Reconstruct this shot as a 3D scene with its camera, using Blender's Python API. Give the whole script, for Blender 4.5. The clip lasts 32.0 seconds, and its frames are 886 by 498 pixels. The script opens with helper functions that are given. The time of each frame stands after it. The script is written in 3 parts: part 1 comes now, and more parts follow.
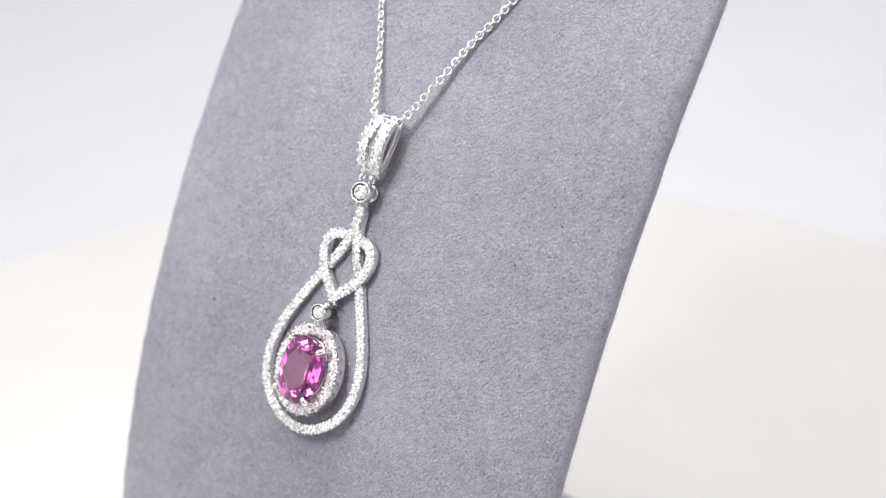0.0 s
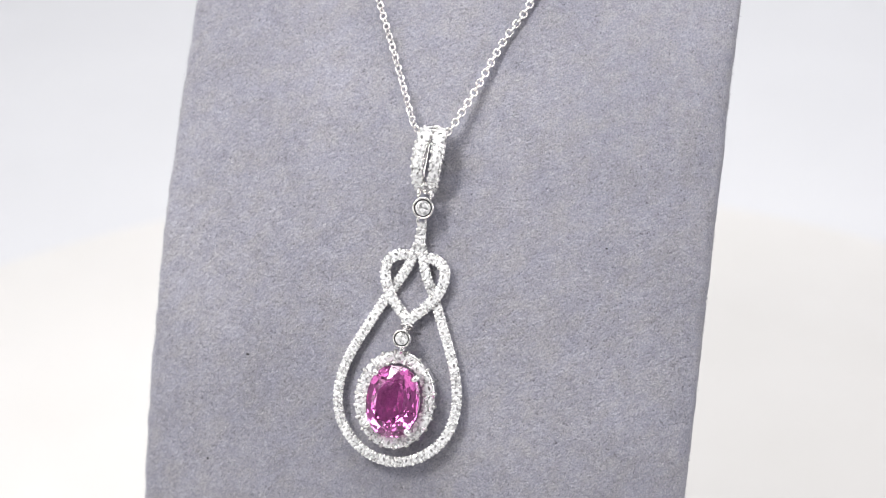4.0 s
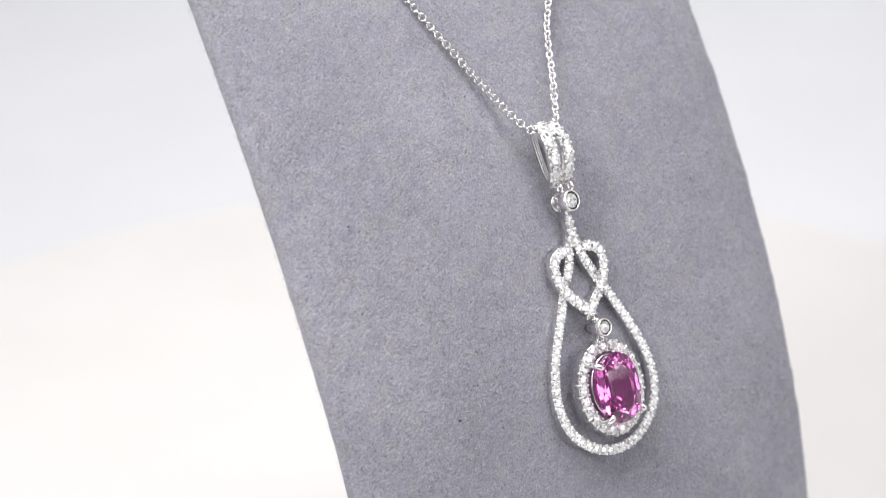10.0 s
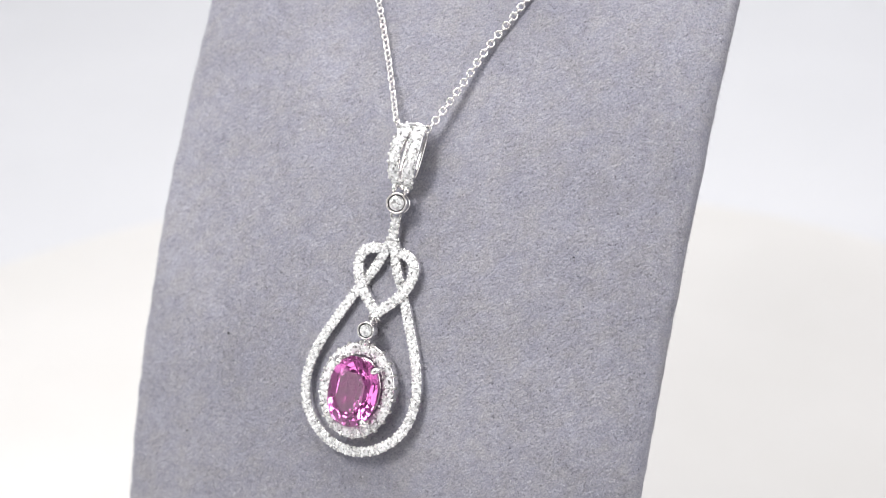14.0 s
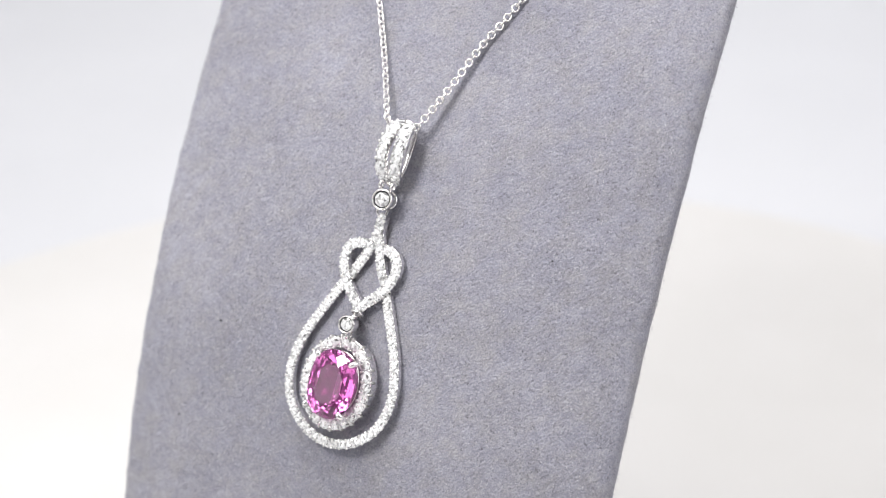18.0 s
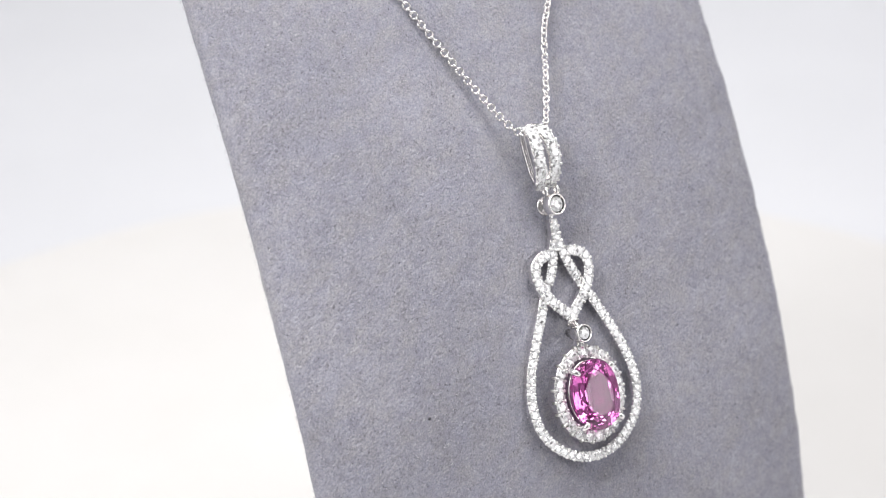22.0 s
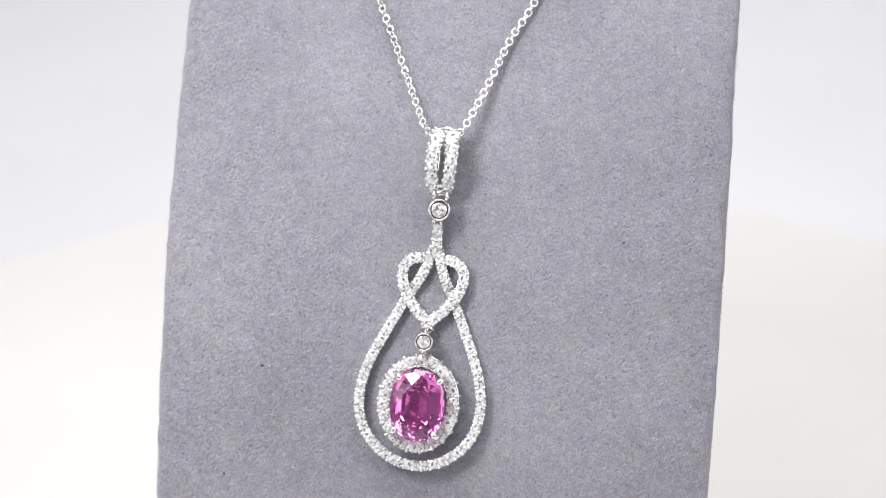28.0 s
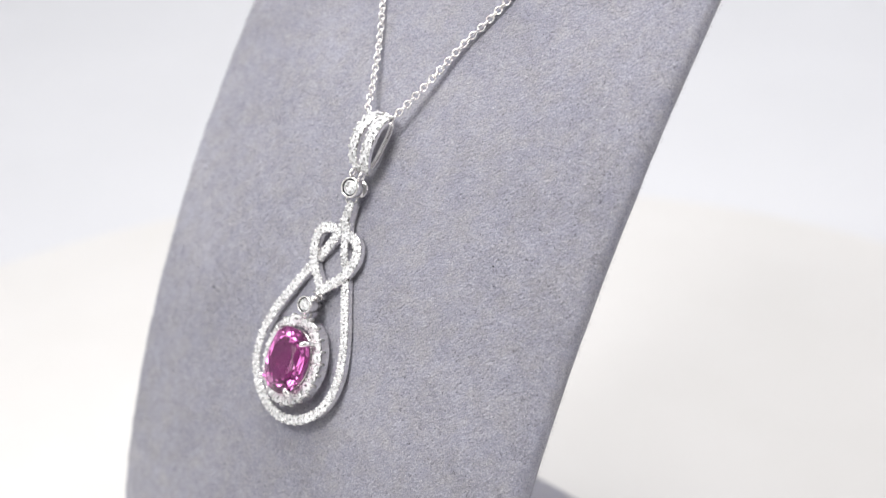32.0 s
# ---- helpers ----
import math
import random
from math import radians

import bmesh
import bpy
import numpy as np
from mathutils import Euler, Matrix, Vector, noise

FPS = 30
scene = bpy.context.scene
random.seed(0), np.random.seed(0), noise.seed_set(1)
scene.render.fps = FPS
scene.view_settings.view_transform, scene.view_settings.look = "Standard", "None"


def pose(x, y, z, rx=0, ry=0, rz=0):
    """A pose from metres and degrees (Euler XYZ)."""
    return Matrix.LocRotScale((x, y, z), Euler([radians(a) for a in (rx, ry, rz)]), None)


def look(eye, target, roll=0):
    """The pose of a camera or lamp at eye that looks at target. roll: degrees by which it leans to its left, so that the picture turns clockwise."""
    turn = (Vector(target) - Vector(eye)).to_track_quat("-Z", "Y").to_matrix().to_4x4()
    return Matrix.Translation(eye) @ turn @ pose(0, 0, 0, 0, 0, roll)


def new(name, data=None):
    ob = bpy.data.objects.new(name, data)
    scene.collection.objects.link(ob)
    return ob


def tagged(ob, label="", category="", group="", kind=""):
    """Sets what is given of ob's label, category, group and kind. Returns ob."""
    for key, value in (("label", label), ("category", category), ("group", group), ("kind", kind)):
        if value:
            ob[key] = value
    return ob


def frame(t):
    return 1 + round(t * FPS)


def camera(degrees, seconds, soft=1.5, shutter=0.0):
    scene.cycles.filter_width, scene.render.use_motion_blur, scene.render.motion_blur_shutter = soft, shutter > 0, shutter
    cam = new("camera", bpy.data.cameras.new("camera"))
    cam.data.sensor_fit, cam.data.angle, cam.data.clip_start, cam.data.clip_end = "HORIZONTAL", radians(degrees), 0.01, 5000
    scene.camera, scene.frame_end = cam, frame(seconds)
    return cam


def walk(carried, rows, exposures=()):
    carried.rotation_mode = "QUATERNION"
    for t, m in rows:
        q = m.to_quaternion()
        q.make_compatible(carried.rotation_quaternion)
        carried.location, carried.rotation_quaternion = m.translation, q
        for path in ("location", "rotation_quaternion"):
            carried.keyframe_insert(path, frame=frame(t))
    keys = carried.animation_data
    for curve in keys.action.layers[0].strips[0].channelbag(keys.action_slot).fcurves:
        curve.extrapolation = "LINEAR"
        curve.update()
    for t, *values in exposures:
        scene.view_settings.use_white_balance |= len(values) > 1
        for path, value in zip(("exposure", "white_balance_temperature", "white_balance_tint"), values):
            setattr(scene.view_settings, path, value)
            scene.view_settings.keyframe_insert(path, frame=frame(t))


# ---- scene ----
cam = camera(37.833, 32.0, soft=1.0)
CAM = pose(0, -0.148, 0.918, 90 - 28.119, 0, 1.744) @ pose(0, 0, 0, 0, 0, -0.724)
walk(cam, [(0.0, CAM), (32.0, CAM)])
cam.data.dof.use_dof = True
cam.data.dof.focus_distance = 0.143
cam.data.dof.aperture_fstop = 20.0

# ---- light: softboxes of a small photo studio ----
world = bpy.data.worlds.new("studio_air")
scene.world = world
world.use_nodes = True
world.node_tree.nodes["Background"].inputs[0].default_value = (0.9, 0.95, 1.0, 1)
world.node_tree.nodes["Background"].inputs[1].default_value = 0.24
scene.view_settings.exposure = 0.0


def softbox(name, eye, target, w, h, watts, colour):
    d = bpy.data.lights.new(name, "AREA")
    d.shape, d.size, d.size_y, d.energy, d.color = "RECTANGLE", w, h, watts, colour
    ob = new(name, d)
    ob.matrix_world = look(eye, target)
    return ob


AIM = (0, 0, 0.83)
softbox("softbox_key", (-0.125, -0.115, 1.05), (0, 0.01, 0.87), 0.06, 0.055, 0.44, (1.0, 0.985, 0.97))
softbox("softbox_left", (-0.66, -0.42, 1.16), AIM, 0.55, 0.45, 1.25, (1.0, 0.985, 0.96))
softbox("softbox_right", (0.72, -0.33, 1.20), AIM, 0.55, 0.45, 2.4, (1.0, 0.98, 0.985))
softbox("softbox_ceiling", (0.0, 0.10, 2.1), (0, 0.3, 0.8), 0.9, 0.7, 14.4, (0.992, 0.985, 0.99))


# ---- materials ----
def material(name):
    m = bpy.data.materials.new(name)
    m.use_nodes = True
    return m, m.node_tree.nodes, m.node_tree.links, m.node_tree.nodes["Principled BSDF"]


def noise_tex(n, l, scale, detail=3.0, rough=0.55, space="Object"):
    co = n.new("ShaderNodeTexCoord")
    t = n.new("ShaderNodeTexNoise")
    t.inputs["Scale"].default_value, t.inputs["Detail"].default_value = scale, detail
    t.inputs["Roughness"].default_value = rough
    l.new(co.outputs[space], t.inputs["Vector"])
    return t.outputs["Fac"]


def ramp(n, l, src, stops):
    r = n.new("ShaderNodeValToRGB")
    e = r.color_ramp.elements
    while len(e) < len(stops):
        e.new(0.5)
    for el, (p, c) in zip(e, stops):
        el.position, el.color = p, (*c, 1)
    l.new(src, r.inputs["Fac"])
    return r.outputs["Color"]


def mix(n, l, fac, a, b, mode="MIX"):
    m = n.new("ShaderNodeMix")
    m.data_type, m.blend_type = "RGBA", mode
    for sock, val in ((m.inputs[0], fac), (m.inputs[6], a), (m.inputs[7], b)):
        if isinstance(val, (int, float)):
            sock.default_value = val
        elif isinstance(val, tuple):
            sock.default_value = (*val, 1)
        else:
            l.new(val, sock)
    return m.outputs[2]


def bump(n, l, b, height, strength, distance, before=None):
    k = n.new("ShaderNodeBump")
    k.inputs["Strength"].default_value, k.inputs["Distance"].default_value = strength, distance
    l.new(height, k.inputs["Height"])
    if before:
        l.new(before, k.inputs["Normal"])
    l.new(k.outputs["Normal"], b.inputs["Normal"])
    return k.outputs["Normal"]


def suede(name, light, dark, grain=4600.0):
    """Brushed suede: short slanting fibres, fine dark pits, and faint wide brush marks."""
    m, n, l, b = material(name)
    co = n.new("ShaderNodeTexCoord")

    def slant(angle, stretch):
        mp = n.new("ShaderNodeMapping")
        mp.vector_type = "TEXTURE"
        mp.inputs["Rotation"].default_value = (0.3, radians(angle), 0)
        mp.inputs["Scale"].default_value = (stretch, 1.0, 0.9)
        l.new(co.outputs["Object"], mp.inputs["Vector"])
        return mp.outputs["Vector"]

    def tex(scale, detail, rough, vec):
        t = n.new("ShaderNodeTexNoise")
        t.inputs["Scale"].default_value, t.inputs["Detail"].default_value, t.inputs["Roughness"].default_value = scale, detail, rough
        l.new(vec, t.inputs["Vector"])
        return t.outputs["Fac"]

    fine = tex(grain, 4.0, 0.65, slant(-50, 1.15))
    pits = tex(2800.0, 2.5, 0.62, slant(-62, 1.3))
    pits_b = tex(3300.0, 2.0, 0.6, slant(-118, 1.35))
    mid = tex(900.0, 3.0, 0.55, co.outputs["Object"])
    patch = tex(150.0, 3.0, 0.55, slant(-60, 1.6))
    wide = tex(48.0, 4.0, 0.6, co.outputs["Object"])
    hue = tex(420.0, 3.0, 0.6, slant(-50, 1.5))
    fleck = tex(2600.0, 1.0, 0.5, slant(-65, 1.8))
    c = ramp(n, l, fine, [(0.34, dark), (0.66, light)])
    c1 = ramp(n, l, pits, [(0.25, (0.34, 0.34, 0.36)), (0.38, (1, 1, 1))])
    c4 = ramp(n, l, pits_b, [(0.28, (0.62, 0.62, 0.63)), (0.37, (1, 1, 1)), (0.64, (1, 1, 1)), (0.74, (1.3, 1.29, 1.27))])
    c2 = ramp(n, l, mid, [(0.3, (0.88, 0.88, 0.89)), (0.7, (1.07, 1.07, 1.06))])
    c3 = ramp(n, l, wide, [(0.3, (0.87, 0.87, 0.885)), (0.7, (1.10, 1.10, 1.09))])
    c5 = ramp(n, l, hue, [(0.34, (0.98, 0.99, 1.02)), (0.5, (1, 1, 1)), (0.66, (1.025, 1.015, 0.965))])
    c6 = ramp(n, l, fleck, [(0.70, (1, 1, 1)), (0.78, (1.3, 1.29, 1.27))])
    c1 = mix(n, l, ramp(n, l, patch, [(0.36, (0.45, 0.45, 0.45)), (0.56, (1, 1, 1))]), (1, 1, 1), c1)
    c7 = ramp(n, l, patch, [(0.3, (1.035, 1.035, 1.03)), (0.7, (0.965, 0.965, 0.97))])
    for k in (c1, c2, c3, c4, c5, c6, c7):
        c = mix(n, l, 1.0, c, k, "MULTIPLY")
    l.new(c, b.inputs["Base Color"])
    b.inputs["Roughness"].default_value = 0.95
    b.inputs["Specular IOR Level"].default_value = 0.15
    b.inputs["Sheen Weight"].default_value = 0.2
    b.inputs["Sheen Roughness"].default_value = 0.6
    k = bump(n, l, b, pits, 0.75, 0.00028)
    bump(n, l, b, fine, 1.0, 0.00008, k)
    return m


SUEDE = suede("grey_suede", (0.408, 0.403, 0.456), (0.259, 0.256, 0.302))
SUEDE_BACK = suede("grey_suede_backing", (0.36, 0.355, 0.38), (0.25, 0.245, 0.27))

# dark colour for seam, foot and lint, and for painted shade in the collets
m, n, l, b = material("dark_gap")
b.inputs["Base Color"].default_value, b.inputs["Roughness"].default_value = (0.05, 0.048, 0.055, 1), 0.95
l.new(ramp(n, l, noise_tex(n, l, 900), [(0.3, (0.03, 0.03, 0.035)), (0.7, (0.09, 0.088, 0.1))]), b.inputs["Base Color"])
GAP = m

m, n, l, b = material("white_gold")
b.inputs["Metallic"].default_value = 1.0
l.new(ramp(n, l, noise_tex(n, l, 1500), [(0.3, (0.88, 0.86, 0.85)), (0.7, (0.95, 0.93, 0.92))]), b.inputs["Base Color"])
l.new(ramp(n, l, noise_tex(n, l, 4000), [(0.3, (0.14, 0.14, 0.14)), (0.7, (0.24, 0.24, 0.24))]), b.inputs["Roughness"])
bump(n, l, b, noise_tex(n, l, 2500), 0.08, 0.00005)
GOLD = m

m, n, l, b = material("bright_cut_gold")
b.inputs["Metallic"].default_value = 1.0
l.new(ramp(n, l, noise_tex(n, l, 1500), [(0.3, (0.90, 0.885, 0.875)), (0.7, (0.96, 0.95, 0.94))]), b.inputs["Base Color"])
b.inputs["Roughness"].default_value = 0.38
BRIGHT_CUT = m


def gem(name, colour, ior, rough=0.0, clear=1.0):
    m, n, l, b = material(name)
    b.inputs["Base Color"].default_value = (*colour, 1)
    b.inputs["Transmission Weight"].default_value = clear
    b.inputs["IOR"].default_value = ior
    b.inputs["Roughness"].default_value = rough
    return m


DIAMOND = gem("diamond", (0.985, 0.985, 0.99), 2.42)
# brilliance painted in: random facets mostly opaque white for returned light, others clearer
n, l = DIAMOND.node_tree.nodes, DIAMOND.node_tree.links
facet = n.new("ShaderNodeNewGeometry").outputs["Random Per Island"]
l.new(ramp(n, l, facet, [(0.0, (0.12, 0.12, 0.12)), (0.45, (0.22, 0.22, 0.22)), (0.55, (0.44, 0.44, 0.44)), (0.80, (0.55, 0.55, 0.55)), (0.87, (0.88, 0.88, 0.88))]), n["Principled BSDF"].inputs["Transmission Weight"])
SAPPHIRE = gem("pink_sapphire", (1.0, 0.24, 0.74), 1.77, 0.0, 0.97)

m, n, l, b = material("white_lacquer")
l.new(ramp(n, l, noise_tex(n, l, 25), [(0.3, (0.71, 0.695, 0.675)), (0.7, (0.74, 0.725, 0.71))]), b.inputs["Base Color"])
b.inputs["Roughness"].default_value = 0.45
bump(n, l, b, noise_tex(n, l, 400), 0.03, 0.0002)
LACQUER = m

m, n, l, b = material("white_paper")
l.new(ramp(n, l, noise_tex(n, l, 12), [(0.3, (0.69, 0.695, 0.72)), (0.7, (0.72, 0.725, 0.75))]), b.inputs["Base Color"])
b.inputs["Roughness"].default_value = 0.9
bump(n, l, b, noise_tex(n, l, 1800), 0.1, 0.0001)
PAPER = m

m, n, l, b = material("wall_paint")
l.new(ramp(n, l, noise_tex(n, l, 6), [(0.3, (0.72, 0.72, 0.73)), (0.7, (0.78, 0.78, 0.79))]), b.inputs["Base Color"])
b.inputs["Roughness"].default_value = 0.85
bump(n, l, b, noise_tex(n, l, 250), 0.15, 0.0005)
PAINT = m

m, n, l, b = material("table_wood")
l.new(ramp(n, l, noise_tex(n, l, 9, 6), [(0.3, (0.30, 0.19, 0.11)), (0.7, (0.42, 0.28, 0.17))]), b.inputs["Base Color"])
b.inputs["Roughness"].default_value = 0.5
WOOD = m

# grey picked for what the metal and gem reflect
m, n, l, b = material("reflection_grey")
l.new(ramp(n, l, noise_tex(n, l, 6), [(0.3, (0.42, 0.42, 0.425)), (0.7, (0.48, 0.48, 0.485))]), b.inputs["Base Color"])
b.inputs["Roughness"].default_value = 0.9
bump(n, l, b, noise_tex(n, l, 250), 0.15, 0.0005)
REFLECTION_GREY = m


# ---- mesh helpers ----
def to_mesh(name, verts, faces, mat, smooth=False):
    me = bpy.data.meshes.new(name)
    me.from_pydata([tuple(v) for v in verts], [], faces)
    me.materials.append(mat)
    if smooth:
        me.polygons.foreach_set("use_smooth", [True] * len(me.polygons))
    bm = bmesh.new()
    bm.from_mesh(me)
    bmesh.ops.recalc_face_normals(bm, faces=bm.faces)
    bm.to_mesh(me)
    bm.free()
    me.update()
    return me


def part(name, me, parent, label=""):
    ob = new(name, me)
    ob.parent = parent
    return tagged(ob, label)


def loft(rings, closed_path=False, caps=True):
    """Verts and faces of a skin over rings of equal length."""
    k, nr = len(rings[0]), len(rings)
    verts = [v for r in rings for v in r]
    faces = []
    for i in range(nr if closed_path else nr - 1):
        j = (i + 1) % nr
        for a in range(k):
            c = (a + 1) % k
            faces.append((i * k + a, i * k + c, j * k + c, j * k + a))
    if caps and not closed_path:
        faces.append(tuple(range(k - 1, -1, -1)))
        faces.append(tuple(range((nr - 1) * k, nr * k)))
    return verts, faces


def join(lots):
    verts, faces = [], []
    for v, f in lots:
        o = len(verts)
        verts += list(v)
        faces += [tuple(i + o for i in q) for q in f]
    return verts, faces


def lathe(profile, seg=96):
    """Solid of revolution about z from (radius, z) rows."""
    return loft([[Vector((r * math.cos(2 * math.pi * i / seg), r * math.sin(2 * math.pi * i / seg), z)) for i in range(seg)] for r, z in profile])


def box(x0, x1, y0, y1, z0, z1):
    v = [Vector((x, y, z)) for z in (z0, z1) for x, y in ((x0, y0), (x1, y0), (x1, y1), (x0, y1))]
    return v, [(3, 2, 1, 0), (4, 5, 6, 7), (0, 1, 5, 4), (1, 2, 6, 5), (2, 3, 7, 6), (3, 0, 4, 7)]


def rounded_rect(w, h, r, k=4):
    """Closed outline of a rounded rectangle round the origin."""
    out = []
    for cx, cy, a0 in ((w / 2 - r, h / 2 - r, 0), (-w / 2 + r, h / 2 - r, 90), (-w / 2 + r, -h / 2 + r, 180), (w / 2 - r, -h / 2 + r, 270)):
        for i in range(k + 1):
            a = radians(a0 + 90 * i / k)
            out.append((cx + r * math.cos(a), cy + r * math.sin(a)))
    return out


def spline(pts, step):
    """Catmull-Rom curve through points, resampled at even steps."""
    p = [Vector(q) for q in pts]
    p = [2 * p[0] - p[1]] + p + [2 * p[-1] - p[-2]]
    fine = []
    for i in range(1, len(p) - 2):
        for s in range(24):
            t = s / 24
            fine.append(0.5 * (2 * p[i] + (p[i + 1] - p[i - 1]) * t + (2 * p[i - 1] - 5 * p[i] + 4 * p[i + 1] - p[i + 2]) * t * t
                               + (3 * p[i] - p[i - 1] - 3 * p[i + 1] + p[i + 2]) * t ** 3))
    fine.append(p[-2])
    total = sum((fine[i + 1] - fine[i]).length for i in range(len(fine) - 1))
    nsteps = max(2, round(total / step))
    out, run, i = [fine[0].copy()], 0.0, 0
    for s in range(1, nsteps):
        goal = total * s / nsteps
        while run + (fine[i + 1] - fine[i]).length < goal:
            run += (fine[i + 1] - fine[i]).length
            i += 1
        seg = fine[i + 1] - fine[i]
        out.append(fine[i] + seg * ((goal - run) / seg.length))
    out.append(fine[-1].copy())
    return out


# ---- the studio ----
def structure(name, lot, mat, label, category, smooth=False):
    return tagged(new(name, to_mesh(name, *lot, mat, smooth)), label, category, kind="structure")


# room out of view, added to close the set and bounce light
structure("floor", box(-1.3, 1.3, -1.3, 1.2, -0.1, 0.0), PAINT, "pale painted studio floor", "floor")
structure("ceiling", box(-1.3, 1.3, -1.3, 1.2, 2.3, 2.4), PAINT, "white painted ceiling", "ceiling")
structure("wall_back", box(-1.3, 1.3, 1.2, 1.3, 0, 2.3), PAINT, "white painted wall", "wall")
# unseen wall behind the camera, its grey tuned for reflections in metal and gem
structure("wall_front", box(-1.3, 1.3, -1.4, -1.3, 0, 2.3), REFLECTION_GREY, "unseen grey wall, toned for reflections in the jewellery", "wall")
structure("wall_left", box(-1.4, -1.3, -1.3, 1.2, 0, 2.3), PAINT, "white painted wall", "wall")
structure("wall_right", box(1.3, 1.4, -1.3, 1.2, 0, 2.3), PAINT, "white painted wall", "wall")

# paper sweep: flat on the table, curving up the wall
prof = [(-0.55, 0.7505), (-0.2, 0.7505), (0.2, 0.7505), (0.45, 0.7505)]
prof += [(0.45 + 0.45 * math.sin(radians(a)), 1.2005 - 0.45 * math.cos(radians(a))) for a in range(6, 91, 6)]
prof += [(0.9, 1.6), (0.9, 2.2)]
rings = [[Vector((x, y, z)) for x, y, z in ((-0.9, py, pz), (0.9, py, pz), (0.9, py + 0.0006, pz - 0.0004), (-0.9, py + 0.0006, pz - 0.0004))] for py, pz in prof]
structure("backdrop", loft(rings), PAPER, "seamless white paper sweep behind the turntable", "backdrop", True)

table = tagged(new("table"), "plain wooden table under the paper sweep", "table")
part("tabletop", to_mesh("tabletop", *box(-0.9, 0.9, -0.55, 0.5, 0.715, 0.75), WOOD), table)
for sx in (-0.84, 0.84):
    for sy in (-0.5, 0.45):
        part("leg", to_mesh("leg", *box(sx - 0.03, sx + 0.03, sy - 0.03, sy + 0.03, 0.0, 0.715), WOOD), table)

# ---- turntable ----
TOP = 0.765
turntable = tagged(new("turntable"), "round white turntable with a smooth rim", "turntable")
turntable.location = (0, 0, TOP)
R0 = 0.178
edge = [(R0 - 0.004 + 0.004 * math.sin(radians(a)), -0.004 + 0.004 * math.cos(radians(a))) for a in range(0, 91, 15)]
part("platter", to_mesh("platter", *lathe([(0.001, 0.0), (0.09, 0.0)] + edge + [(R0, -0.009), (R0 - 0.002, -0.0105), (0.001, -0.0105)], 128), LACQUER, True), turntable)
part("foot", to_mesh("foot", *lathe([(0.001, -0.0105), (0.12, -0.0105), (0.12, -0.0142), (0.001, -0.0142)], 64), GAP), turntable)

# ---- display stand: in millimetres from the turntable's axis, z from its top ----
DX = -2.3                       # middle of the stand across
HALF = 32.4                      # half its width


def face_y(x, z):
    """Front of the curved panel, at z millimetres above the platter."""
    q = z - 153.0
    q = max(q, -145.0)
    e = abs(x - DX) / HALF
    return 37.2 + 1.0867 * q + 0.0037393 * q * q + 0.0009 * (x - DX) ** 2 + 1.7 * e ** 6


def face_normal(z):
    q = max(z - 153.0, -145.0)
    s = 1.0867 + 2 * 0.0037393 * q
    return Vector((0, -1, s)).normalized()


def lean_x(z):
    """The panel leans a little to one side."""
    return 0.006 * (z - 112.0)


MM = 0.001
stand = tagged(new("display_stand"), "curved grey suede necklace display stand on a flat base", "display stand")
stand.location = (0, 0, TOP)


def panel_rings(half, front, back, radius, z0, z1, rows, wob):
    """Cross-sections of the panel; front and back are depths behind its face."""
    outline = []
    nx = 28
    for i in range(nx + 1):
        outline.append((-half + radius + (2 * half - 2 * radius) * i / nx, front))
    for i in range(1, 6):
        a = radians(90 - 18 * i)
        outline.append((half - radius + radius * math.cos(a), front + radius - radius * math.sin(a)))
    outline += [(half, back - 0.3), (half - 0.3, back), (0, back), (-half + 0.3, back), (-half, back - 0.3)]
    for i in range(0, 5):
        a = radians(18 * i)
        outline.append((-half + radius - radius * math.cos(a), front + radius - radius * math.sin(a)))
    rings = []
    for r in range(rows + 1):
        z = z0 + (z1 - z0) * r / rows
        nv = face_normal(z)
        ring = []
        for x, d in outline:
            w = wob * (noise.noise(Vector((x * 0.7, z * 0.55, 3.1))) + 0.6 * noise.noise(Vector((x * 0.2, z * 0.12, 7.7)))) * (1 if abs(x) > half - radius else 0.35)
            p = Vector((DX + lean_x(z) + x, face_y(DX + x, z), z)) - nv * (d - w)
            if abs(x) > half - radius:
                p.x += w * (1 if x > 0 else -1)
            ring.append(p * MM)
        rings.append(ring)
    return rings


PANEL_TOP = 132.0
part("panel", to_mesh("panel", *loft(panel_rings(HALF, 0.0, 2.05, 1.15, 3.0, PANEL_TOP, 300, 0.13)), SUEDE, True), stand, "curved panel wrapped in grey suede")
part("seam", to_mesh("seam", *loft(panel_rings(HALF - 0.26, 2.0, 2.18, 0.05, 3.0, PANEL_TOP - 0.4, 240, 0.22)), GAP, True), stand, "dark seam along the panel's edge")
part("backing", to_mesh("backing", *loft(panel_rings(HALF - 0.2, 2.15, 2.35, 0.08, 3.0, PANEL_TOP - 0.2, 160, 0.13)), SUEDE_BACK, True), stand, "paler suede backing")
o = rounded_rect(2 * HALF + 0.4, 66.0, 0.8)
rings = [[Vector((DX + x * s, -4.0 + y * s, z)) * MM for x, y in o] for z, s in ((0.0, 0.985), (0.8, 1.0), (13.0, 1.0), (13.8, 0.994), (14.2, 0.98))]
part("base", to_mesh("base", *loft(rings), SUEDE, False), stand, "flat base block covered in grey suede")

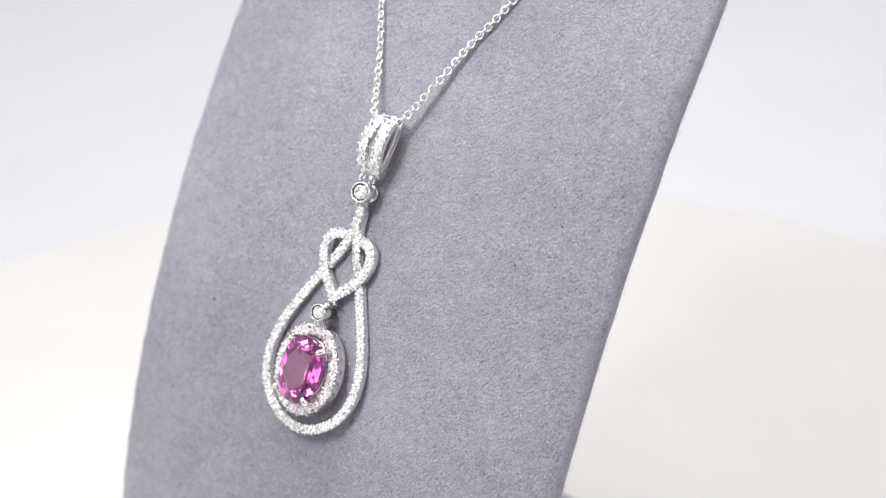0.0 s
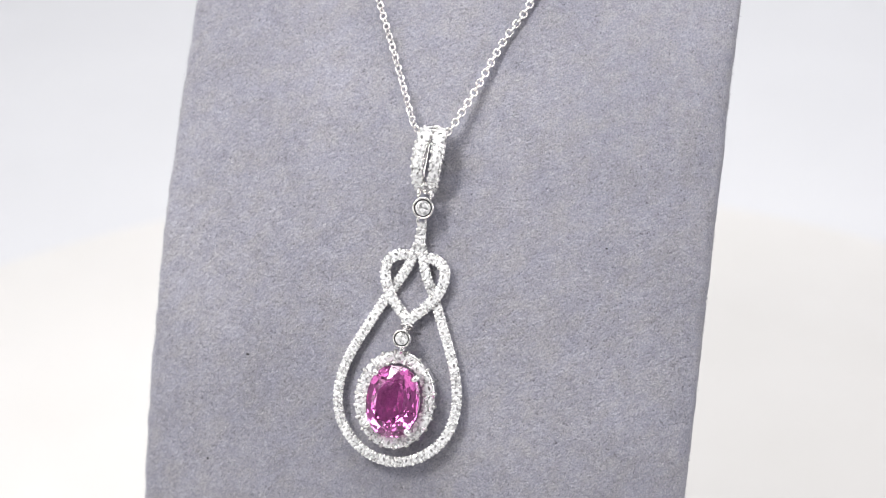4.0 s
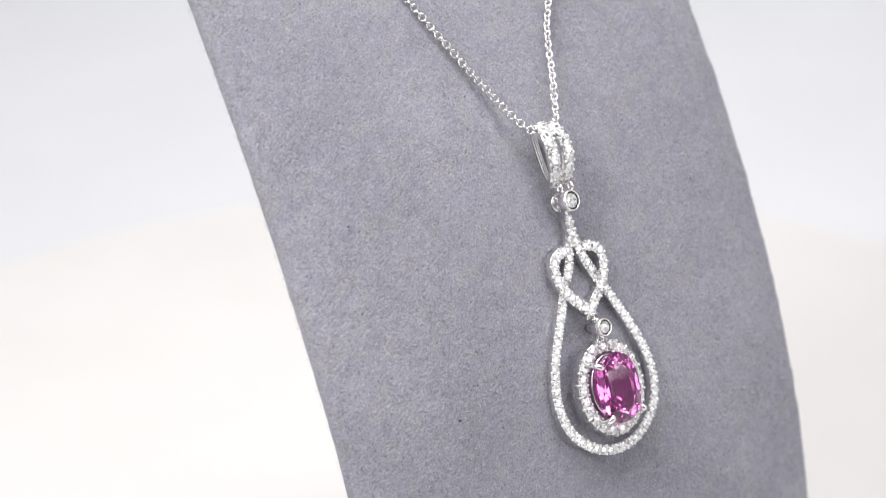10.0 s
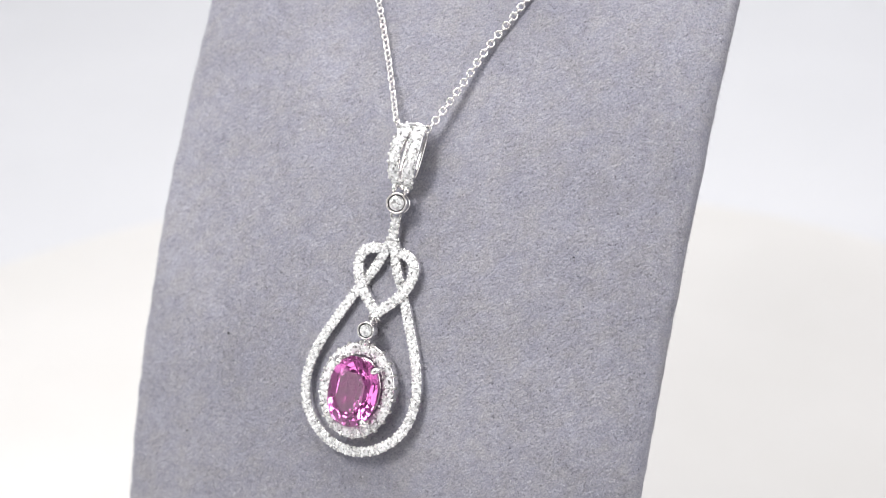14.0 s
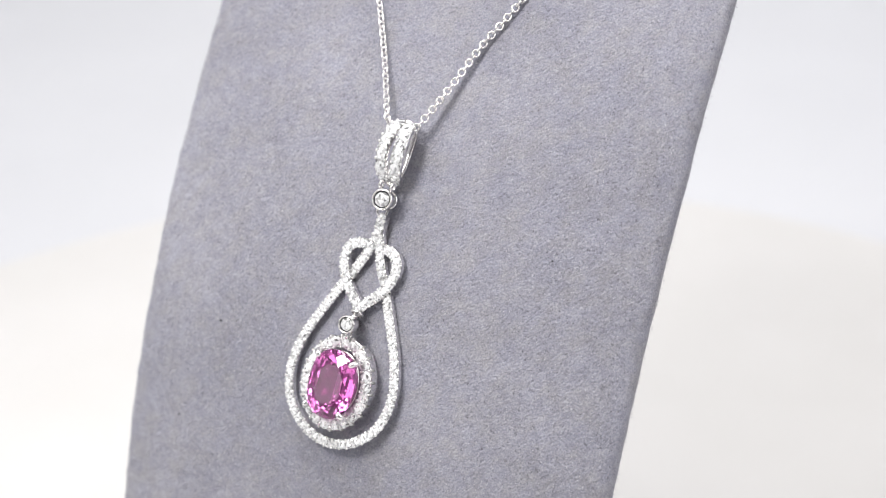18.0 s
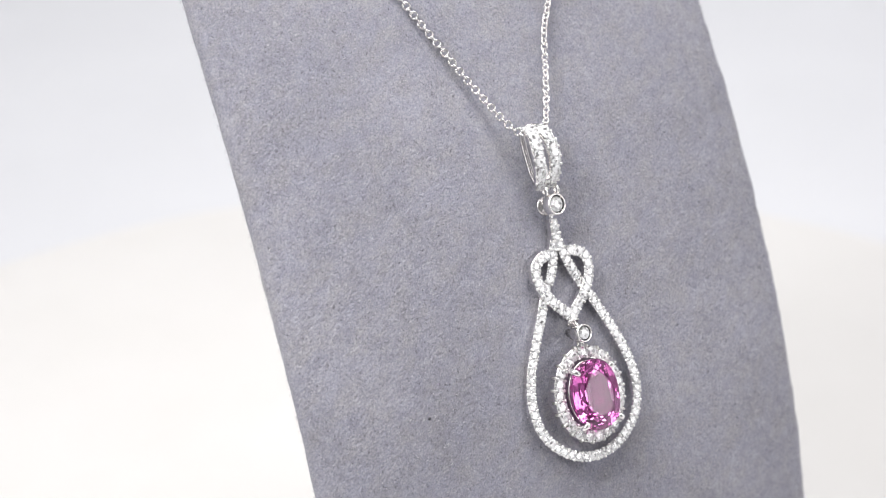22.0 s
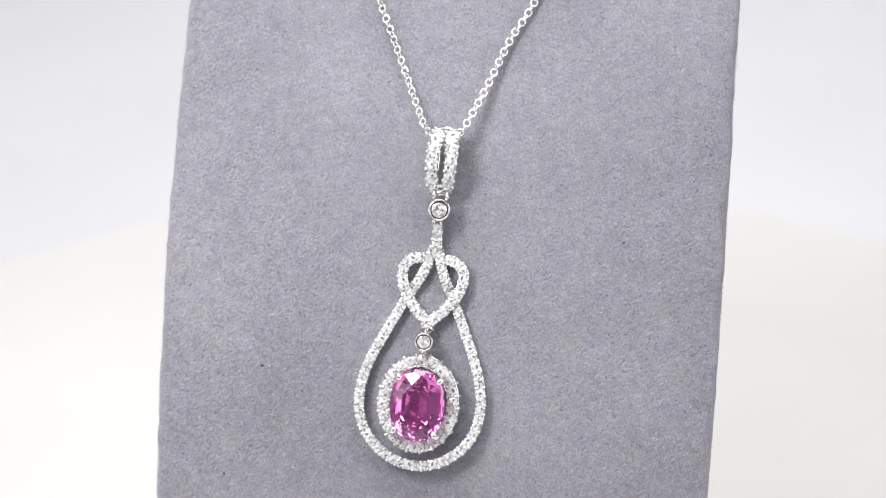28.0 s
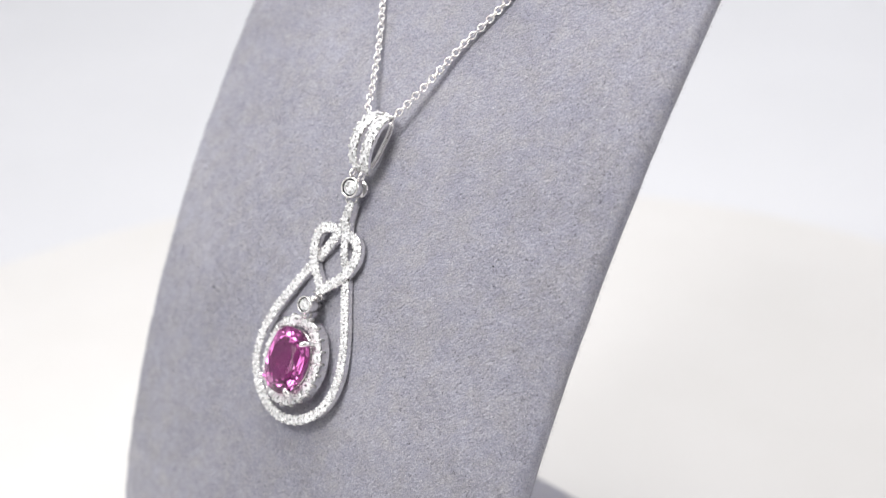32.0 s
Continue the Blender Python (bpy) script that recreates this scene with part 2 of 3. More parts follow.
# nap: fine fibres on the suede, brushed one way, and a fringe along its edges
m, n, l, b = material("suede_fibre")
geo = n.new("ShaderNodeNewGeometry")
l.new(ramp(n, l, geo.outputs["Random Per Island"], [(0.0, (0.15, 0.148, 0.17)), (0.25, (0.28, 0.276, 0.31)), (0.8, (0.40, 0.393, 0.432)), (1.0, (0.62, 0.61, 0.63))]), b.inputs["Base Color"])
b.inputs["Roughness"].default_value = 0.9
b.inputs["Specular IOR Level"].default_value = 0.2
FIBRE = m
rng = random.Random(4)
fv, ff = [], []


def fibre(p, d, ln, wid):
    side = d.cross(Vector((rng.gauss(0, 1), rng.gauss(0, 1), rng.gauss(0, 1)))).normalized() * wid
    k = len(fv)
    fv.extend(((p - side) * MM, (p + side) * MM, (p + d * ln) * MM))
    ff.append((k, k + 1, k + 2))


for i in range(110000):
    z = rng.uniform(46, 124)
    x = rng.uniform(-HALF + 0.8, HALF - 0.8)
    nv = face_normal(z)
    p = Vector((DX + lean_x(z) + x, face_y(DX + x, z), z)) - nv * 0.02
    lie = rng.choice((0.0, math.pi)) + rng.gauss(0.8, 0.8)
    up = Vector((0, nv.z, -nv.y))
    d = (nv * rng.uniform(0.08, 0.5) + Vector((math.cos(lie), 0, 0)) + up * math.sin(lie)).normalized()
    fibre(p, d, rng.uniform(0.18, 0.50), 0.026)
for i in range(9000):
    z = rng.uniform(40, 126)
    sg = rng.choice((-1, 1))
    nv = face_normal(z)
    if rng.random() < 0.6:
        x, d0 = sg * (HALF - 0.03), rng.uniform(0.6, 2.3)
    else:
        x = sg * (HALF - rng.uniform(0.0, 1.2))
        d0 = max(0.0, abs(x) - HALF + 1.3) ** 2 / 2.6
    p = Vector((DX + lean_x(z) + x, face_y(DX + x, z), z)) - nv * (d0 + 0.03)
    d = (nv * rng.uniform(-0.2, 0.7) + Vector((sg * rng.uniform(0.1, 1.2), 0, 0)) + Vector((0, rng.gauss(0, 0.4), rng.gauss(-0.3, 0.7)))).normalized()
    fibre(p, d, rng.uniform(0.10, 0.30) * (2.0 if rng.random() < 0.015 else 1.0), 0.018)
nap = part("nap", to_mesh("nap", fv, ff, FIBRE), stand, "fine brushed suede fibres")
tagged(nap, kind="stuff")

# specks of lint caught in the nap, and a fold at the panel's edge
for x, z, r in ((-21.7, 71.1, 0.16), (18.65, 85.75, 0.11), (-25.9, 58.9, 0.12)):
    c = Vector((x, face_y(x, z), z)) + face_normal(z) * 0.05
    rr = [[(c + Vector((math.cos(a) * r * q * 1.3, math.sin(a) * r * q * 0.3, math.sin(a) * r * q)) + face_normal(z) * h * r) * MM for a in (0.3, 1.4, 2.3, 3.5, 4.4, 5.5)] for q, h in ((0.5, -0.6), (1.0, 0.0), (0.45, 0.5))]
    part("lint", to_mesh("lint", *loft(rr), GAP, True), stand, "dark speck of lint in the suede")

# ---- pendant space: a across, b upwards along the panel, h out of it, in millimetres ----
TILT = radians(27.5)
PV = Vector((0, math.sin(TILT), math.cos(TILT)))
PN = Vector((0, -math.cos(TILT), math.sin(TILT)))
LEAN = radians(2.86)
AX = Vector((1, 0, 0)) * math.cos(LEAN) - PV * math.sin(LEAN)
BX = Vector((1, 0, 0)) * math.sin(LEAN) + PV * math.cos(LEAN)
PO = Vector((-2.3 - 0.19, -23.69, 77.0))
PROT = Matrix((AX, BX, PN)).transposed()


def at(a, b, h):
    return (PO + AX * a + BX * b + PN * h) * MM


def seat(a, b, h, turn=None, size=1.0):
    """Pose of a small piece in pendant space, its z out of the panel or along turn."""
    rot = PROT if turn is None else PROT @ turn
    return Matrix.Translation(at(a, b, h)) @ rot.to_4x4() @ Matrix.Diagonal((size, size, size, 1))


def place(name, me, parent, m, label=""):
    ob = part(name, me, parent, label)
    ob.matrix_basis = m
    return ob


pendant = tagged(new("pendant"), "white gold pendant with pave diamonds and an oval pink sapphire", "pendant")
pendant.location = (0, 0, TOP)


def hull(pts, mat, name):
    bm = bmesh.new()
    for p in pts:
        bm.verts.new(p)
    bmesh.ops.convex_hull(bm, input=bm.verts)
    bmesh.ops.dissolve_limit(bm, angle_limit=radians(0.5), verts=bm.verts, edges=bm.edges)
    bmesh.ops.recalc_face_normals(bm, faces=bm.faces)
    me = bpy.data.meshes.new(name)
    bm.to_mesh(me)
    bm.free()
    me.materials.append(mat)
    return me


def ring_pts(n_, rx, ry, z, off=0.0, sq=1.0):
    """n points on an oval; sq below 1 squares it."""
    def pw(v):
        return math.copysign(abs(v) ** sq, v)
    return [Vector((rx * pw(math.cos(2 * math.pi * (i + off) / n_)), ry * pw(math.sin(2 * math.pi * (i + off) / n_)), z)) * MM for i in range(n_)]


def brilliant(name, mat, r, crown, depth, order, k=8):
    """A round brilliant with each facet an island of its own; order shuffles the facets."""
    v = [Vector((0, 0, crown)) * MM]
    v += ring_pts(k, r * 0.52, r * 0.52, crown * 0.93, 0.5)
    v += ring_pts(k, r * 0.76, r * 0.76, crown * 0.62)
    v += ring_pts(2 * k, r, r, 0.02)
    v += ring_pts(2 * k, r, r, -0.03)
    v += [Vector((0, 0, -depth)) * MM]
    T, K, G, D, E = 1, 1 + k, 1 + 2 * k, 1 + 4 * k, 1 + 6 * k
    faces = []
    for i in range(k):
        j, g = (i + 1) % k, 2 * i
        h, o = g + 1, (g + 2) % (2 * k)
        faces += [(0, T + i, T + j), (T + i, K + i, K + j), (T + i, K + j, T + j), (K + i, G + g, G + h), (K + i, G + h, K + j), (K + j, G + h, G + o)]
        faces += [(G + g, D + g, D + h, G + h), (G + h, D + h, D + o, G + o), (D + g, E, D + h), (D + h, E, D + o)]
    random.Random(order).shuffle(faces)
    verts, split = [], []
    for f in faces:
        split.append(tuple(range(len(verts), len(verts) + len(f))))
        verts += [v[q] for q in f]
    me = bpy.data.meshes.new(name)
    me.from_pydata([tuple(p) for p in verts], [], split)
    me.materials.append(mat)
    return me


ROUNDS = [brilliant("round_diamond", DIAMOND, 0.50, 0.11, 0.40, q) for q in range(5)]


def round_diamond():
    return rng.choice(ROUNDS)


def bead_lot(c, r, k=6):
    rows = [[c + Vector((r * math.cos(2 * math.pi * i / k) * math.sin(t), r * math.sin(2 * math.pi * i / k) * math.sin(t), r * math.cos(t))) for i in range(k)]
            for t in (0.25, 0.9, 1.6, 2.3, 2.9)]
    return loft(rows)


def tube(pts, r, k=8, r1=None):
    """Round wire along points in metres, its tip rounded."""
    rings = []
    nn = len(pts)
    for i, p in enumerate(pts):
        t = (pts[min(i + 1, nn - 1)] - pts[max(i - 1, 0)]).normalized()
        u = t.orthogonal().normalized()
        if rings:
            u = (u0 - t * u0.dot(t)).normalized()
        u0 = u
        w = t.cross(u)
        rr = r if r1 is None else r + (r1 - r) * i / (nn - 1)
        if i == nn - 1 and r1 is not None:
            rr *= 0.35
        rings.append([p + (u * math.cos(2 * math.pi * j / k) + w * math.sin(2 * math.pi * j / k)) * rr for j in range(k)])
    return loft(rings)


def channel(width, wall, top, floor, bottom):
    """Outline of a U-shaped setting: (across, height)."""
    w = width / 2
    return [(-w + 0.06, bottom), (w - 0.06, bottom), (w, bottom + 0.06), (w, top - 0.05), (w - 0.05, top), (w - wall, top - 0.02), (w - wall - 0.12, floor),
            (-w + wall + 0.12, floor), (-w + wall, top - 0.02), (-w + 0.05, top), (-w, top - 0.05), (-w, bottom + 0.06)]


def strand(name, parent, path, width=1.05, rise=None, pitch=0.98, closed=False, top=1.58, deep=1.2, size=1.0, skip=(), spread=None, lie=(0.0, 0.0), claws=0.0, label=""):
    """A pave ribbon along a path of (a, b): setting, round diamonds and beads."""
    rise = rise or (lambda s: 0.0)
    path = [Vector((p[0], p[1])) for p in path]
    nn = len(path)
    rings, frames = [], []
    run = [0.0]
    for i in range(1, nn):
        run.append(run[-1] + (path[i] - path[i - 1]).length)
    length = run[-1] + ((path[0] - path[-1]).length if closed else 0)
    for i in range(nn):
        t = (path[(i + 1) % nn] - path[i - 1]) if closed else (path[min(i + 1, nn - 1)] - path[max(i - 1, 0)])
        t.normalize()
        s = Vector((t.y, -t.x))
        f = run[i] / length
        wmul = spread(f) if spread else 1.0
        hh = rise(f) + lie[0] + lie[1] * path[i].x
        frames.append((path[i], t, s, hh, wmul))
        rings.append([at(*(path[i] + s * (x * wmul)), h + hh) for x, h in channel(width - 0.06, 0.11, top - 0.08, top - 0.16, top - deep)])
    body = part(name, to_mesh(name, *loft(rings, closed), GOLD, False), parent, label)
    count = max(1, round(length / pitch))
    beads = []

    def sample(d):
        d = d % length if closed else min(max(d, 0), length - 1e-6)
        i = max(j for j in range(nn) if run[j] <= d + 1e-9)
        j = (i + 1) % nn
        seg = (path[j] - path[i]).length or 1e-9
        u = (d - run[i]) / seg
        return path[i].lerp(path[j], u), frames[i][2].lerp(frames[j][2], u).normalized(), frames[i][3] * (1 - u) + frames[j][3] * u, frames[i][4]

    for c in range(count):
        d = (c + 0.5) * length / count
        if any(lo <= d / length <= hi for lo, hi in skip):
            continue
        p, s, hh, wm = sample(d)
        jit = Euler((rng.gauss(0, 0.08), rng.gauss(0, 0.08), rng.uniform(0, 6.28))).to_matrix()
        place("diamond", round_diamond(), body, seat(p.x, p.y, top + hh - 0.02, jit, size * rng.uniform(0.97, 1.03)))
        p, s, hh, wm = sample(d + 0.5 * length / count)
        for sg in (-1, 1):
            q = p + s * (sg * (width * 0.5 * wm - 0.09))
            beads.append(bead_lot(at(q.x, q.y, top + hh - 0.05), 0.00018))
            q = p + s * (sg * width * 0.24 * wm)
            beads.append(bead_lot(at(q.x, q.y, top + hh - 0.06), 0.00017))
            if claws:
                q = p + s * (width * 0.5 * wm + claws)
                beads.append(tube([at(q.x, q.y, top + hh - 0.6), at(q.x, q.y, top + hh - 0.1), at(*(p + s * (width * 0.5 * wm)), top + hh + 0.1)], 0.00017, 6, 0.00018))
    if beads:
        part("beading", to_mesh("beading", *join(beads), BRIGHT_CUT, True), body, "tiny polished setting beads")
    return body


def mirror(pts):
    return [(-a, b) for a, b in pts]


# the knotted teardrop: each side runs from the stem, under the heart and round to the bottom
HALF_DROP = [(0.10, 9.5), (0.22, 8.7), (0.42, 7.8), (0.66, 6.95), (1.0, 5.85), (1.6, 4.5), (2.35, 3.2), (3.2, 1.5), (4.1, -0.4), (5.4, -3.2), (6.2, -5.2), (6.75, -7.3),
             (6.92, -9.15), (6.68, -11.1), (5.95, -12.85), (4.8, -14.25), (3.1, -15.5), (1.3, -16.13), (0.0, -16.26)]


def bump_at(c, w, amount):
    return lambda f: amount * math.exp(-((f - c) / w) ** 2)


strand("stem", pendant, spline([(0, 11.0), (0, 10.2), (0, 9.4), (0, 8.5)], 0.2), 1.12, lambda f: 0.10, pitch=0.9, size=1.05, lie=(-0.25, 0.0), spread=lambda f: 0.9 + 0.3 * f, label="short pave stem above the knot")


def taper(f):
    return min(1.0, 0.6 + f * 7)


dip = bump_at(0.225, 0.035, -0.35)
strand("teardrop_side", pendant, spline(HALF_DROP, 0.25), 1.12, lambda f: dip(f) + 0.05, pitch=0.97, size=1.16, skip=((0, 0.03), (0.205, 0.245)), spread=taper, lie=(-0.5, 0.0), deep=0.85, label="pave diamond side of the teardrop frame")
strand("teardrop_side", pendant, spline(mirror(HALF_DROP), 0.25), 1.12, lambda f: dip(f) + 0.02, pitch=0.97, size=1.16, skip=((0, 0.03), (0.205, 0.245)), spread=taper, lie=(-0.58, 0.0), deep=0.85, label="pave diamond side of the teardrop frame")

HALF_HEART = [(1.1, 7.15), (1.6, 7.13), (2.35, 6.95), (3.2, 6.3), (3.46, 5.15), (3.2, 3.85), (2.6, 2.66), (1.65, 1.45), (0.72, 0.55), (0.25, 0.05)]
strand("heart_side", pendant, spline(HALF_HEART, 0.2), 1.22, lambda f: 0.28 * min(1, f * 5) - 0.15, label="pave diamond side of the heart", pitch=1.0, size=1.22, deep=0.85, lie=(-0.36, 0.0))
strand("heart_side", pendant, spline(mirror(HALF_HEART), 0.2), 1.22, lambda f: 0.26 * min(1, f * 5) - 0.15, label="pave diamond side of the heart", pitch=1.0, size=1.22, deep=0.85, lie=(-0.36, 0.0))

tip = part("heart_tip", to_mesh("heart_tip", *join([loft([[at(q * math.cos(2 * math.pi * i / 16), -0.12 + q * math.sin(2 * math.pi * i / 16), h) for i in range(16)]
                                                     for q, h in ((0.3, 0.1), (0.56, 0.2), (0.58, 1.2), (0.5, 1.32), (0.3, 0.9))])]), GOLD, True), pendant, "point of the heart with one diamond")
place("diamond", round_diamond(), tip, seat(0, -0.12, 1.38, None, 1.15))

# halo round the stone
HB = -9.1
halo_path = [(3.92 * math.cos(2 * math.pi * i / 72), HB + 4.82 * math.sin(2 * math.pi * i / 72)) for i in range(72)]
halo = strand("halo", pendant, halo_path, 1.42, None, pitch=1.24, closed=True, top=2.1, deep=1.45, size=1.38, claws=0.02, label="oval halo of round diamonds")

SAPPH_H = 3.15


def oval_cut():
    """Mixed cut: brilliant crown, stepped pavilion with long side facets and a keel."""
    rx, ry, q = 3.0, 4.0, 0.86
    p = ring_pts(8, rx * 0.60, ry * 0.60, 0.80, 0.5, 0.9)
    p += ring_pts(8, rx * 0.80, ry * 0.80, 0.56, 0.0, 0.93)
    p += ring_pts(16, rx * 0.94, ry * 0.94, 0.28, 0.5, q)
    p += ring_pts(32, rx, ry, 0.10, 0.0, q)
    p += ring_pts(32, rx, ry, -0.12, 0.0, q)
    for a, bb, z in ((0.92, 0.92, -0.60), (0.68, 0.74, -1.50), (0.31, 0.48, -2.38)):
        for sx in (-1, 1):
            p += [Vector((sx * rx * a, sy * ry * bb * 0.42, z)) * MM for sy in (-1, 1)]
            p += [Vector((sx * rx * a * c, sy * ry * bb * d, z)) * MM for sy in (-1, 1) for c, d in ((0.80, 0.74), (0.42, 0.97), (0.0, 1.04))]
    p += [Vector((0, sy * ry * 0.28, -2.74)) * MM for sy in (-1, 1)]
    return hull(p, SAPPHIRE, "sapphire")


place("sapphire", oval_cut(), pendant, seat(0.1, HB - 0.05, SAPPH_H), "faceted oval pink sapphire")

# basket under the stone
bask = [[at(0.1 + rx * math.cos(2 * math.pi * i / 48), HB + ry * math.sin(2 * math.pi * i / 48), h) for i in range(48)]
        for rx, ry, h in ((2.75, 3.7, 2.2), (2.9, 3.85, 2.2), (2.7, 3.6, 1.0), (2.45, 3.35, 1.0))]
part("basket", to_mesh("basket", *loft(bask, True), GOLD, True), pendant, "plain gold basket rim under the stone")


for sa in (-1, 1):
    for sb in (-1, 1):
        pts = [(2.66, 3.3, 1.5), (2.68, 3.32, 2.5), (2.62, 3.28, 3.3), (2.48, 3.14, 3.68), (2.3, 2.98, 3.84), (2.18, 2.88, 3.86), (2.10, 2.80, 3.84)]
        pw = [at(0.1 + sa * a, HB - 0.05 + sb * bb, h) for a, bb, h in pts]
        tip_ball = bead_lot(at(0.1 + sa * 2.2, HB - 0.05 + sb * 2.9, 3.82), 0.00037, 10)
        part("prong", to_mesh("prong", *join([tube(pw, 0.00030, 10, 0.00038), tip_ball]), GOLD, True), pendant, "polished claw prong")


def torus_lot(m, R, r, k=20, j=8, sx=1.0):
    rings = []
    for i in range(k):
        a = 2 * math.pi * i / k
        rings.append([m @ (Vector((sx * (R + r * math.cos(2 * math.pi * q / j)) * math.cos(a), (R + r * math.cos(2 * math.pi * q / j)) * math.sin(a), r * math.sin(2 * math.pi * q / j))))
                      for q in range(j)])
    return loft(rings, True)


def bezel(b, r, h0, h1, yaw, back, label):
    """A collet: cup with a bright rim and one round diamond."""
    prof = [(r * 0.5, h0), (r * 0.78, h0), (r * 0.9, h0 + 0.25), (r, h0 + 0.7), (r, h1 - 0.12), (r * 0.95, h1 - 0.02), (r * 0.88, h1), (r * 0.83, h1 - 0.04), (r * 0.80, h1 - 0.10), (r * 0.93, h1 - 0.34), (r * 0.93, h1 - 0.62), (r * 0.6, h1 - 0.72), (r * 0.3, h1 - 0.75)]
    tw = Euler((0, radians(yaw), 0)).to_matrix()
    mid_h = (h0 + h1) / 2

    def turned(x, y, h):
        v = tw @ Vector((x, y, h - mid_h))
        return at(v.x, b + v.y, v.z + mid_h)

    rings = [[turned(q * math.cos(2 * math.pi * i / 32), q * math.sin(2 * math.pi * i / 32), h) for i in range(32)] for q, h in prof]
    ob = part("bezel", to_mesh("bezel", *loft(rings), GOLD, True), pendant, label)
    rear = [[turned(q * r * math.cos(2 * math.pi * i / 32), q * r * math.sin(2 * math.pi * i / 32), h0 + h) for i in range(32)] for q, h in back]
    part("rear_neck", to_mesh("rear_neck", *loft(rear), GOLD, True), ob, "polished neck behind the collet")
    # dark ring standing in for the shade between rim and diamond
    shade_ring = [[turned(q * math.cos(2 * math.pi * i / 32), q * math.sin(2 * math.pi * i / 32), h) for i in range(32)] for q, h in ((r * 0.70, h1 - 0.30), (r * 0.85, h1 - 0.30), (r * 0.85, h1 - 0.34), (r * 0.70, h1 - 0.34))]
    part("shade_ring", to_mesh("shade_ring", *loft(shade_ring, True), GAP, True), ob, "dark ring painted as shade inside the collet's rim")
    place("diamond", round_diamond(), ob, seat((h1 - 0.2 - mid_h) * math.sin(radians(yaw)), b, mid_h + (h1 - 0.2 - mid_h) * math.cos(radians(yaw)), tw, r * 0.69 / 0.50))
    return ob


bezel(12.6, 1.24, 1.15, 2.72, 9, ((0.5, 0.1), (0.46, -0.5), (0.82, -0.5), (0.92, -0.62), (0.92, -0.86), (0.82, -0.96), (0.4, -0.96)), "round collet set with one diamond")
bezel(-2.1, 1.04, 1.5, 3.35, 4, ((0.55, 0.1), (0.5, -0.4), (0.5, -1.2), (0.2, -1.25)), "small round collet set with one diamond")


def hoop(a, b, h, R, r, name="jump_ring", rx=0, ry=90, rz=0, sx=1.0):
    m = Matrix.Translation(at(a, b, h)) @ (PROT @ Euler((radians(rx), radians(ry), radians(rz))).to_matrix()).to_4x4()
    return part(name, to_mesh(name, *torus_lot(m, R * MM, r * MM, 20, 8, sx), GOLD, True), pendant)


hoop(-0.75, 14.2, 2.0, 0.42, 0.17)
hoop(0.75, 14.2, 2.0, 0.42, 0.17)
hoop(-0.15, 11.25, 1.25, 0.62, 0.19, ry=55)
for bb in (-1.25, -2.85):
    part("strut", to_mesh("strut", *tube([at(0, bb, 2.3), at(0, bb + 0.05, 1.2), at(0, bb + 0.1, 0.2)], 0.00026, 8, 0.00024), GOLD, True), pendant, "small bar behind the collet")
hoop(0.0, -0.85, 1.25, 0.72, 0.17, rx=62, ry=0)
hoop(0.0, -0.95, 1.2, 0.5, 0.18)
hoop(0.0, -3.35, 1.9, 0.5, 0.22)

# bail: a split loop, pave in front and plain behind
FRONT = [(1.5, 14.5), (2.45, 15.3), (3.15, 16.6), (3.4, 18.0), (3.2, 19.4), (2.6, 20.7), (1.7, 21.5), (0.9, 21.7)]
BACK = [(0.9, 21.7), (0.25, 21.3), (-0.05, 20.5), (0.05, 19.0), (0.3, 17.5), (0.6, 16.0), (0.95, 15.0), (1.5, 14.5)]


def bail_at(a, b, h):
    """Pendant space for the bail, shifted across and inwards to fit the camera's view."""
    return at(a - 0.2, b, h - 0.33)


